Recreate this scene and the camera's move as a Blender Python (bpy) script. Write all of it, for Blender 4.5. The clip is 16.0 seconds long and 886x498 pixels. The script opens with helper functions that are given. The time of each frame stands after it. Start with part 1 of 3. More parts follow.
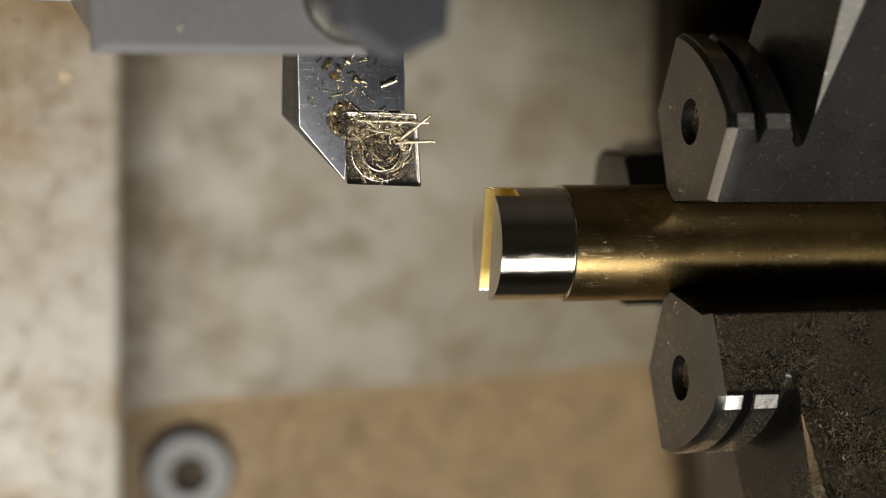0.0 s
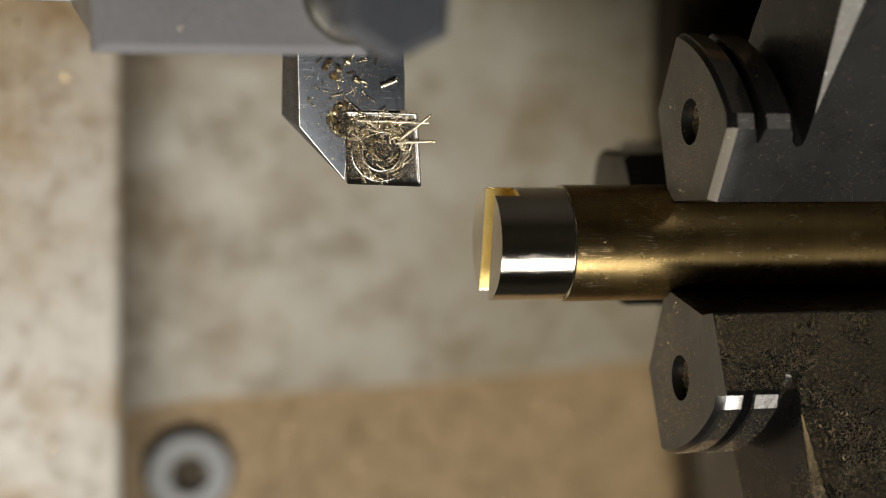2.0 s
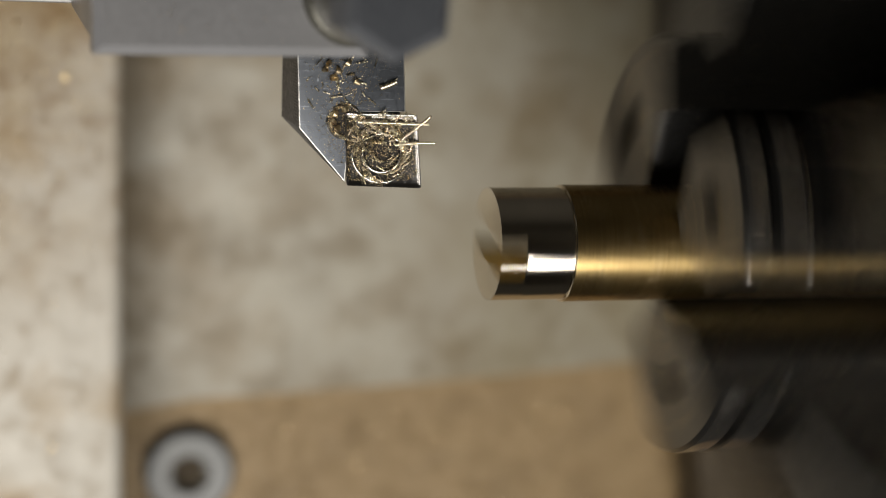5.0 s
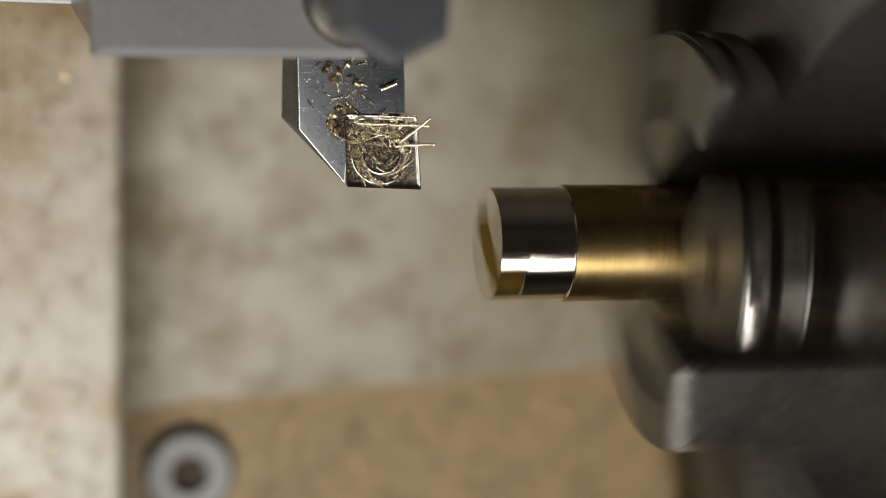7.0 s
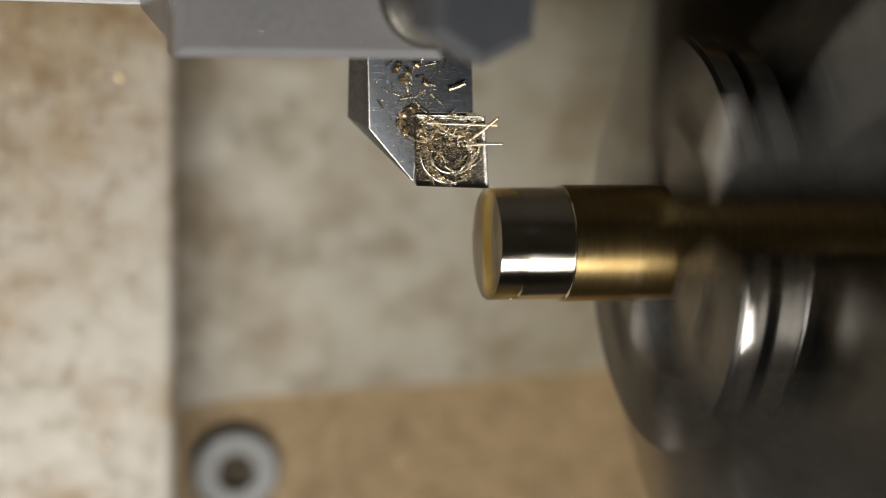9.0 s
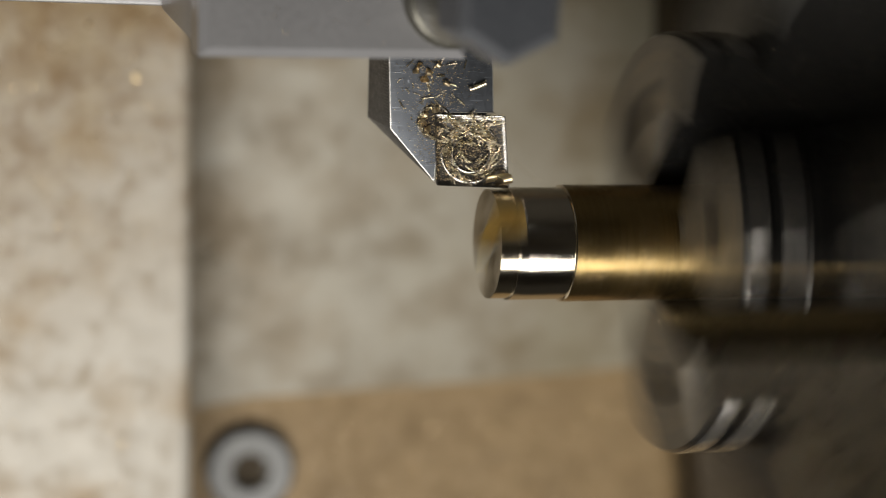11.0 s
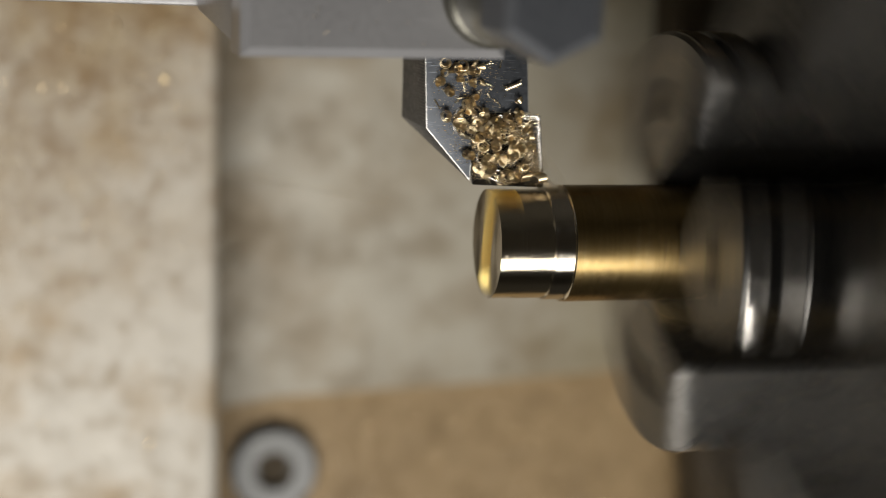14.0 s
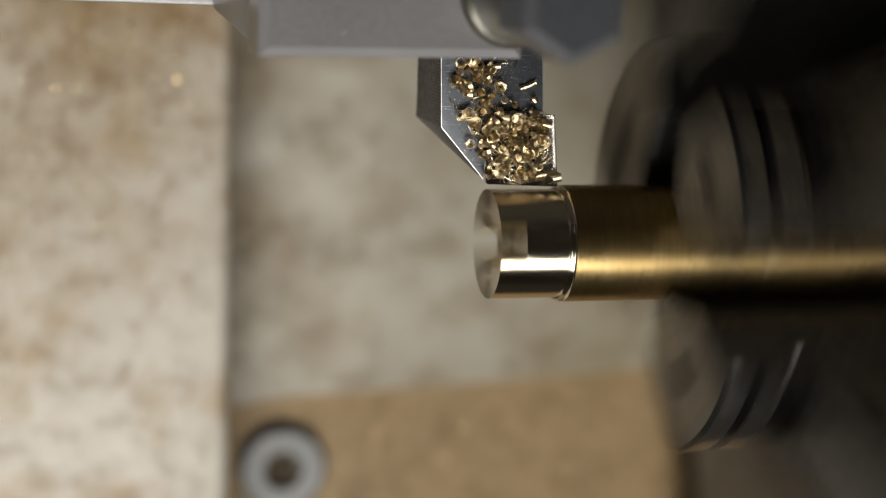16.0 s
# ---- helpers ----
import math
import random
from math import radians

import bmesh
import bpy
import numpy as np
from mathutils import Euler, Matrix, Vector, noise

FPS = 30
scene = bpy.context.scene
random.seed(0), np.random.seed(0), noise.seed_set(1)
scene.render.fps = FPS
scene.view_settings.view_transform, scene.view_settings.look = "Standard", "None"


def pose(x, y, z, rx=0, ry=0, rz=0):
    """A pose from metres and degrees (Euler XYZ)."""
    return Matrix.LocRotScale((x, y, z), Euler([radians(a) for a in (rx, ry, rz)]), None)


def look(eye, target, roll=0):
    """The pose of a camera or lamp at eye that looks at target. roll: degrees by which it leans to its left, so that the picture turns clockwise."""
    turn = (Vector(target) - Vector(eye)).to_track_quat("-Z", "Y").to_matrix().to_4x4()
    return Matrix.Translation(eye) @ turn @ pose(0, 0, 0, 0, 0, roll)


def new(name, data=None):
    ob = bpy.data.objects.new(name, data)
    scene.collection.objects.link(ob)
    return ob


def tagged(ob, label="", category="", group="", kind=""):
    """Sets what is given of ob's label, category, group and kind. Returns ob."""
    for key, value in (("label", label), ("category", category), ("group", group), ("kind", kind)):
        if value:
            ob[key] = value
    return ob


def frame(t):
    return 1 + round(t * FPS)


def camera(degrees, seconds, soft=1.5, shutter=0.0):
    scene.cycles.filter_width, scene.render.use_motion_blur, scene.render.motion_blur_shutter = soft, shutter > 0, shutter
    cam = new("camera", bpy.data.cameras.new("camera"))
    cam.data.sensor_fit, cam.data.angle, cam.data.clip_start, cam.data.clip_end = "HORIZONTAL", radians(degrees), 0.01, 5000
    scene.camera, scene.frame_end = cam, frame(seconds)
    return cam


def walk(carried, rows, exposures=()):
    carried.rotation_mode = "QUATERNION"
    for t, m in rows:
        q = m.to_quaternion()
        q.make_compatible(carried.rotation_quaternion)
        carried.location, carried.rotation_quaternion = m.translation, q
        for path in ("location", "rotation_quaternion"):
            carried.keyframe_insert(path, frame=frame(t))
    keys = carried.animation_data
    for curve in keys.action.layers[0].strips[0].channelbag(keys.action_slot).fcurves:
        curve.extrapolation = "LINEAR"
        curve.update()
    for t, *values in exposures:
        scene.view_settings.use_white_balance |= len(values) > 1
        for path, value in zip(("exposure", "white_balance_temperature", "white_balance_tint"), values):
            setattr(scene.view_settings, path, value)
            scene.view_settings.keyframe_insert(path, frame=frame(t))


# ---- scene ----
MM = 0.001

# ---- camera: still, tilted over the lathe, focused on the work ----
cam = camera(30.0, 16.0, soft=0.55, shutter=11.1)
CAMERA_POSE = pose(-0.04706, 0.03162, 0.16881, -10.955, -13.6604, 2.0435)
walk(cam, [(0.0, CAMERA_POSE), (16.0, CAMERA_POSE)])
cam.data.dof.use_dof = True
cam.data.dof.focus_distance = 0.1735
cam.data.dof.aperture_fstop = 11.6
# the picture is read from top to bottom, so that the fast chuck shows sheared
scene.cycles.rolling_shutter_type = "TOP"
scene.cycles.rolling_shutter_duration = 0.29

# ---- light: a work lamp over the far side of the bed, an added fill, and the dim workshop ----
world = bpy.data.worlds.new("workshop")
world.use_nodes = True
scene.world = world
world.node_tree.nodes["Background"].inputs[0].default_value = (1.0, 0.93, 0.82, 1)
world.node_tree.nodes["Background"].inputs[1].default_value = 0.028


def area_lamp(name, eye, target, size, power, colour):
    data = bpy.data.lights.new(name, "AREA")
    data.shape, data.size, data.energy, data.color = "SQUARE", size, power, colour
    ob = new(name, data)
    ob.matrix_world = look(eye, target)
    return ob


area_lamp("work_lamp", (0.064, -0.300, 0.45), (0.0, -0.01, -0.02), 0.20, 1.85, (1.0, 0.95, 0.87))
# unseen soft fill, added to lift the shadows and the jaw fronts
area_lamp("fill_lamp", (-0.38, -0.50, 0.90), (0.0, 0.0, -0.02), 0.5, 11.0, (1.0, 0.94, 0.85))
scene.view_settings.exposure = -0.26


# ---- materials ----
class Nodes:
    """Short hand for a node material."""

    def __init__(self, name):
        self.mat = bpy.data.materials.new(name)
        self.mat.use_nodes = True
        self.tree = self.mat.node_tree
        self.bsdf = self.tree.nodes["Principled BSDF"]
        self.coord = self.tree.nodes.new("ShaderNodeTexCoord").outputs["Object"]

    def put(self, kind, **values):
        node = self.tree.nodes.new(kind)
        for key, value in values.items():
            node.inputs[key.replace("_", " ")].default_value = value
        return node

    def join(self, a, b):
        self.tree.links.new(a, b)

    def mapped(self, scale):
        node = self.put("ShaderNodeMapping", Scale=scale)
        self.join(self.coord, node.inputs["Vector"])
        return node.outputs["Vector"]

    def noise(self, scale, detail=4.0, rough=0.6, stretch=(1, 1, 1)):
        node = self.put("ShaderNodeTexNoise", Scale=scale, Detail=detail, Roughness=rough)
        self.join(self.mapped(stretch), node.inputs["Vector"])
        return node.outputs["Fac"]

    def ramp(self, fac, stops):
        node = self.put("ShaderNodeValToRGB")
        el = node.color_ramp.elements
        while len(el) < len(stops):
            el.new(0.5)
        for e, (p, c) in zip(el, stops):
            e.position = p
            e.color = (c, c, c, 1) if isinstance(c, (int, float)) else (*c, 1)
        self.join(fac, node.inputs["Fac"])
        return node.outputs["Color"]

    def mix(self, fac, a, b):
        node = self.tree.nodes.new("ShaderNodeMix")
        node.data_type = "RGBA"
        for value, index in ((fac, 0), (a, 6), (b, 7)):
            if isinstance(value, (int, float)):
                node.inputs[index].default_value = value
            elif isinstance(value, tuple):
                node.inputs[index].default_value = (*value, 1)
            else:
                self.join(value, node.inputs[index])
        return node.outputs[2]

    def bump(self, height, strength, distance, under=None):
        node = self.put("ShaderNodeBump", Strength=strength, Distance=distance)
        self.join(height, node.inputs["Height"])
        if under:
            self.join(under, node.inputs["Normal"])
        return node.outputs["Normal"]

    def brushed(self, amount):
        """Lines round the x axis: the sheen stretches along it."""
        tangent = self.tree.nodes.new("ShaderNodeTangent")
        tangent.direction_type, tangent.axis = "RADIAL", "X"
        self.join(tangent.outputs[0], self.bsdf.inputs["Tangent"])
        self.bsdf.inputs["Anisotropic"].default_value = amount
        self.bsdf.inputs["Anisotropic Rotation"].default_value = 0.25

    def set(self, colour=None, rough=None, metal=None, normal=None):
        for value, key in ((colour, "Base Color"), (rough, "Roughness"), (metal, "Metallic"), (normal, "Normal")):
            if value is None:
                continue
            if isinstance(value, (int, float)):
                self.bsdf.inputs[key].default_value = value
            elif isinstance(value, tuple):
                self.bsdf.inputs[key].default_value = (*value, 1)
            else:
                self.join(value, self.bsdf.inputs[key])
        return self.mat


def turned_brass(name, colour, rough):
    """Freshly turned brass: fine rings round the axis."""
    n = Nodes(name)
    rings = n.noise(1.0, 5, 0.75, (9000, 40, 40))
    fine = n.noise(1.0, 3, 0.6, (30000, 150, 150))
    normal = n.bump(fine, 0.9, 0.000012, n.bump(rings, 0.9, 0.00002))
    n.brushed(0.75)
    return n.set(n.mix(rings, colour, tuple(c * 0.86 for c in colour)), n.ramp(rings, [(0.3, rough * 0.8), (0.7, rough * 1.3)]), 1.0, normal)


def drawn_brass(name):
    """Drawn bar stock: lengthwise streaks, scratches and some tarnish."""
    n = Nodes(name)
    streak = n.noise(1.0, 5, 0.7, (70, 2500, 2500))
    patch = n.noise(260.0, 5, 0.65, (0.5, 1, 1))
    line = n.ramp(n.noise(1.0, 1, 0.4, (160, 2300, 2300)), [(0.486, 0.0), (0.5, 1.0), (0.514, 0.0)])
    where = n.ramp(n.noise(420.0, 3, 0.6), [(0.50, 0.0), (0.58, 1.0)])
    scratch = n.mix(where, (0.0, 0.0, 0.0), line)
    n.brushed(0.1)
    colour = n.mix(n.ramp(patch, [(0.35, 0.0), (0.7, 1.0)]), (0.40, 0.29, 0.13), (0.25, 0.172, 0.07))
    hoop = n.noise(1.0, 4, 0.7, (2600, 90, 90))
    colour = n.mix(n.ramp(hoop, [(0.35, 0.0), (0.7, 0.5)]), colour, (0.45, 0.325, 0.135))
    colour = n.mix(scratch, colour, (0.95, 0.82, 0.55))
    normal = n.bump(scratch, 0.3, 0.00002, n.bump(streak, 0.35, 0.00001, n.bump(hoop, 0.5, 0.00001)))
    return n.set(colour, n.ramp(patch, [(0.3, 0.22), (0.7, 0.36)]), 1.0, normal)


def dusted_steel(name, colour, dust, rough, metal=0.7):
    """Hardened steel with machining lines, oil and brass dust."""
    n = Nodes(name)
    blot = n.noise(140.0, 6, 0.65)
    grain = n.noise(2600.0, 3, 0.6)
    lines = n.noise(1.0, 3, 0.6, (600, 600, 9000))
    specks = n.ramp(n.noise(5200.0, 2, 0.5), [(0.70 - dust, 0.0), (0.745 - dust, 1.0)])
    base = n.mix(blot, colour, tuple(c * 0.55 for c in colour))
    base = n.mix(specks, base, (0.72, 0.56, 0.30))
    normal = n.bump(specks, 0.5, 0.00005, n.bump(grain, 0.2, 0.00003, n.bump(lines, 0.15, 0.00001)))
    return n.set(base, n.ramp(blot, [(0.3, rough * 0.8), (0.7, rough * 1.25)]), metal, normal)


def stained_iron(name, light, stain, amount, scale, film_shade=None, axis="Y", oil=((0.33, 0.25, 0.14), (0.20, 0.125, 0.05))):
    """Ground cast iron under oil and brass dust; a span along an axis takes dried oil on the strip, painted shade on
    the plate.
    """
    n = Nodes(name)
    big = n.noise(scale, 5, 0.62)
    small = n.noise(scale * 3.2, 4, 0.6)
    fine = n.noise(1500.0, 4, 0.7)
    streak = n.noise(1.0, 4, 0.6, (90, 18, 18))
    base = n.mix(n.ramp(big, [(amount, 0.0), (amount + 0.2, 0.75)]), light, stain)
    base = n.mix(n.ramp(small, [(amount + 0.04, 0.0), (amount + 0.22, 0.5)]), base, tuple(c * 0.8 for c in stain))
    base = n.mix(n.ramp(streak, [(0.45, 0.0), (0.75, 0.45)]), base, tuple(c * 0.8 for c in light))
    base = n.mix(n.ramp(fine, [(0.6, 0.0), (0.72, 0.55)]), base, (0.66, 0.52, 0.30))
    if film_shade:
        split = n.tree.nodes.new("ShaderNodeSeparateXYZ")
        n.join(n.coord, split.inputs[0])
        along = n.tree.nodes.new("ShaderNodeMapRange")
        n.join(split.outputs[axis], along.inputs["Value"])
        along.inputs["From Min"].default_value, along.inputs["From Max"].default_value = film_shade
        film_shade_mask = n.mix(n.ramp(n.noise(60.0, 4, 0.6), [(0.3, 0.25), (0.65, 1.0)]), (0.0, 0.0, 0.0), along.outputs["Result"])
        # oil holds the strip's oil tones, and the plate's shade tones
        base = n.mix(film_shade_mask, base, n.mix(n.ramp(small, [(0.35, 0.0), (0.6, 1.0)]), *oil))
    normal = n.bump(fine, 0.4, 0.0002, n.bump(small, 0.3, 0.0004))
    return n.set(base, n.ramp(small, [(0.3, 0.42), (0.7, 0.62)]), 0.12, normal)


def painted_grey(name, colour, rough, metal=0.3):
    n = Nodes(name)
    blot = n.noise(90.0, 5, 0.6)
    grain = n.noise(2200.0, 3, 0.6)
    return n.set(n.mix(blot, colour, tuple(c * 0.7 for c in colour)), n.ramp(grain, [(0.3, rough * 0.85), (0.7, rough * 1.2)]), metal, n.bump(grain, 0.2, 0.00003))


def plain_metal(name, colour, rough):
    n = Nodes(name)
    blot = n.noise(1800.0, 3, 0.6)
    return n.set(n.mix(blot, colour, tuple(c * 0.75 for c in colour)), n.ramp(blot, [(0.3, rough * 0.8), (0.7, rough * 1.3)]), 1.0, n.bump(blot, 0.15, 0.00002))


def scratched_steel(name, colour, rough):
    n = Nodes(name)
    blot = n.noise(300.0, 5, 0.65)
    brush = n.noise(1.0, 4, 0.7, (4200, 1500, 900))
    cross = n.tree.nodes.new("ShaderNodeMapping")
    cross.inputs["Rotation"].default_value = (0, 0, 0.85)
    cross.inputs["Scale"].default_value = (500, 6500, 500)
    n.join(n.coord, cross.inputs["Vector"])
    mark = n.put("ShaderNodeTexNoise", Scale=1.0, Detail=3.0, Roughness=0.6)
    n.join(cross.outputs["Vector"], mark.inputs["Vector"])
    line = n.ramp(mark.outputs["Fac"], [(0.60, 0.0), (0.66, 0.55)])
    nick = n.ramp(n.noise(1.0, 2, 0.5, (2600, 900, 900)), [(0.70, 0.0), (0.75, 0.8)])
    base = n.mix(blot, colour, tuple(c * 0.6 for c in colour))
    base = n.mix(nick, base, tuple(min(1, c * 2.6) for c in colour))
    base = n.mix(line, base, tuple(min(1, c * 2.0) for c in colour))
    normal = n.bump(nick, 0.5, 0.00003, n.bump(line, 0.4, 0.00002, n.bump(brush, 0.5, 0.000015)))
    return n.set(base, n.ramp(brush, [(0.3, rough * 0.75), (0.7, rough * 1.3)]), 0.8, normal)


BRASS_CUT = turned_brass("fresh_cut_brass", (0.84, 0.77, 0.62), 0.14)
BRASS_TURNED = turned_brass("turned_brass", (0.78, 0.735, 0.65), 0.125)
BRASS_STOCK = drawn_brass("drawn_brass")
BRASS_CHIP = plain_metal("brass_chip", (0.80, 0.66, 0.43), 0.33)
SWARF_FINE = plain_metal("fine_swarf", (0.92, 0.82, 0.62), 0.26)
BRASS_MILLED = plain_metal("milled_brass", (0.82, 0.65, 0.25), 0.42)
OILY_DUST = plain_metal("oily_brass_dust", (0.82, 0.68, 0.44), 0.4)
BRASS_DUST = plain_metal("brass_dust", (0.90, 0.72, 0.42), 0.38)
JAW_STEEL = dusted_steel("jaw_steel", (0.082, 0.081, 0.079), 0.0, 0.275, 0.88)
JAW_FACE = dusted_steel("oily_face_lit_chamfer", (0.19, 0.168, 0.132), 0.0, 0.5, 0.3)
JAW_FACET = scratched_steel("ground_jaw_facet", (0.42, 0.41, 0.395), 0.3)
# lighter jaw steel that paints the step's chamfer as lit
JAW_EDGE_LIT = scratched_steel("lit_jaw_edge", (0.42, 0.41, 0.385), 0.5)
JAW_RIM = dusted_steel("jaw_rim", (0.36, 0.35, 0.335), -0.03, 0.12, 0.95)
CHUCK_IRON = dusted_steel("chuck_iron", (0.085, 0.08, 0.065), 0.04, 0.5)
HOLE_SWARF = dusted_steel("hole_swarf", (0.10, 0.078, 0.045), 0.16, 0.55)
SOCKET_DARK = dusted_steel("socket_dark", (0.05, 0.045, 0.04), 0.06, 0.6)
SHANK_STEEL = scratched_steel("shank_steel", (0.088, 0.097, 0.112), 0.40)
SHANK_EDGE = scratched_steel("worn_shank_edge", (0.50, 0.50, 0.49), 0.32)
CARBIDE = plain_metal("carbide", (0.40, 0.39, 0.38), 0.22)
SCREW_STEEL = plain_metal("screw_steel", (0.62, 0.60, 0.57), 0.2)
POST_STEEL = painted_grey("post_steel", (0.235, 0.237, 0.248), 0.33, 0.4)
POST_EDGE_LIT = painted_grey("lit_post_edge", (0.33, 0.335, 0.355), 0.36, 0.25)
BOLT_BLACK = painted_grey("bolt_black", (0.12, 0.13, 0.15), 0.3, 0.7)
BOLT_RIM_LIT = painted_grey("lit_bolt_rim", (0.22, 0.235, 0.265), 0.32, 0.6)
BOLT_STEEL = painted_grey("bolt_steel", (0.24, 0.235, 0.205), 0.3, 0.8)
# olive tone along x paints in the plate's shade towards the chuck
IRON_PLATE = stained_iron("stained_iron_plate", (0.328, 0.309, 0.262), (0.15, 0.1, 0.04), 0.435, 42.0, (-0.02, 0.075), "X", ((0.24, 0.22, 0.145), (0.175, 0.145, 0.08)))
IRON_STRIP = stained_iron("stained_iron_strip", (0.535, 0.51, 0.46), (0.29, 0.19, 0.078), 0.475, 66.0, (-0.03, 0.024))
IRON_BROWN = stained_iron("swarf_covered_iron", (0.225, 0.152, 0.068), (0.145, 0.092, 0.034), 0.48, 110.0)
IRON_OILY_DARK = stained_iron("oily_dark_iron", (0.045, 0.034, 0.021), (0.03, 0.022, 0.013), 0.5, 60.0)
IRON_OILY_DARK.node_tree.nodes["Principled BSDF"].inputs["Specular IOR Level"].default_value = 0.12
IRON_DARK = painted_grey("dark_castings", (0.07, 0.065, 0.055), 0.6, 0.2)
BENCH = painted_grey("bench_wood", (0.20, 0.13, 0.07), 0.6, 0.0)
CONCRETE = painted_grey("concrete", (0.25, 0.24, 0.22), 0.8, 0.0)
PLASTER = painted_grey("plaster", (0.34, 0.32, 0.28), 0.8, 0.0)
WASHER_ZINC = painted_grey("zinc_washer", (0.175, 0.18, 0.183), 0.48, 0.4)


# ---- mesh helpers (millimetres in, metres out) ----
def finish(bm, smooth=35.0):
    bmesh.ops.recalc_face_normals(bm, faces=bm.faces[:])
    bmesh.ops.scale(bm, vec=(MM, MM, MM), verts=bm.verts[:])
    me = bpy.data.meshes.new("mesh")
    bm.to_mesh(me)
    bm.free()
    for p in me.polygons:
        p.use_smooth = True
    me.set_sharp_from_angle(angle=radians(smooth))
    return me


def part(name, bm, material, parent, label="", smooth=35.0):
    """Links a bmesh as one mesh object under a thing or a part."""
    me = finish(bm, smooth)
    me.materials.append(material)
    ob = new(name, me)
    ob.parent = parent
    return tagged(ob, label)


def thing(name, label, category, group="", kind=""):
    return tagged(new(name), label, category, group, kind)


def bevelled(bm, width, segments=2, angle=40.0):
    bm.normal_update()
    edges = [e for e in bm.edges if len(e.link_faces) == 2 and e.calc_face_angle(0) > radians(angle)]
    bmesh.ops.bevel(bm, geom=edges, offset=width, segments=segments, affect="EDGES", profile=0.5)
    return bm


def prism(points, z0, z1, shrink=(0, 0)):
    """A polygon of (x, y), from z0 up to z1; the lower outline may be moved by shrink."""
    bm = bmesh.new()
    low = [bm.verts.new((x + shrink[0], y + shrink[1], z0)) for x, y in points]
    top = [bm.verts.new((x, y, z1)) for x, y in points]
    bm.faces.new(top)
    bm.faces.new(low[::-1])
    n = len(points)
    for i in range(n):
        bm.faces.new((low[i], low[(i + 1) % n], top[(i + 1) % n], top[i]))
    return bm


def lathe_x(profile, steps=128):
    """A body of revolution about x from (x, r) pairs; r = 0 closes it."""
    bm = bmesh.new()
    rings = []
    for x, r in profile:
        if r == 0:
            rings.append([bm.verts.new((x, 0, 0))])
        else:
            rings.append([bm.verts.new((x, r * math.cos(a), r * math.sin(a))) for a in (2 * math.pi * i / steps for i in range(steps))])
    for a, b in zip(rings, rings[1:]):
        for i in range(steps):
            j = (i + 1) % steps
            if len(a) == 1 and len(b) > 1:
                bm.faces.new((a[0], b[i], b[j]))
            elif len(b) == 1 and len(a) > 1:
                bm.faces.new((a[i], a[j], b[0]))
            elif len(a) > 1:
                bm.faces.new((a[i], a[j], b[j], b[i]))
    return bm


def turned_z(bm_x, x, y, z):
    """Stands a body of revolution upright at a place."""
    bmesh.ops.transform(bm_x, matrix=Matrix.Translation((x, y, z)) @ Matrix.Rotation(-math.pi / 2, 4, "Y"), verts=bm_x.verts[:])
    return bm_x


# ---- the brass bar, with a slot across its end ----
R_BAR, R_OLD, R_NEW = 6.35, 6.09, 5.90
SHOULDER, SLOT_DEEP, SLOT_HALF, SLOT_TILT = 8.05, 2.8, 1.8, 5.5


def half_round(radius, inner, x0, x1, side, steps=90):
    """What is left of a round bar (or of its skin) on one side of the slot."""
    a0 = math.asin(SLOT_HALF / radius)
    outer = [(radius * math.cos(a0 + (math.pi - 2 * a0) * i / steps), radius * math.sin(a0 + (math.pi - 2 * a0) * i / steps)) for i in range(steps + 1)]
    if inner:
        b0 = math.asin(SLOT_HALF / inner)
        outer += [(inner * math.cos(math.pi - b0 - (math.pi - 2 * b0) * i / steps), inner * math.sin(math.pi - b0 - (math.pi - 2 * b0) * i / steps)) for i in range(steps + 1)]
    bm = prism(outer, x0, x1)
    turn = Matrix(((0, 0, 1, 0), (1, 0, 0, 0), (0, 1, 0, 0), (0, 0, 0, 1)))
    roll = Matrix.Rotation(radians(SLOT_TILT + (0 if side > 0 else 180)), 4, "X")
    bmesh.ops.transform(bm, matrix=roll @ turn, verts=bm.verts[:])
    return bm


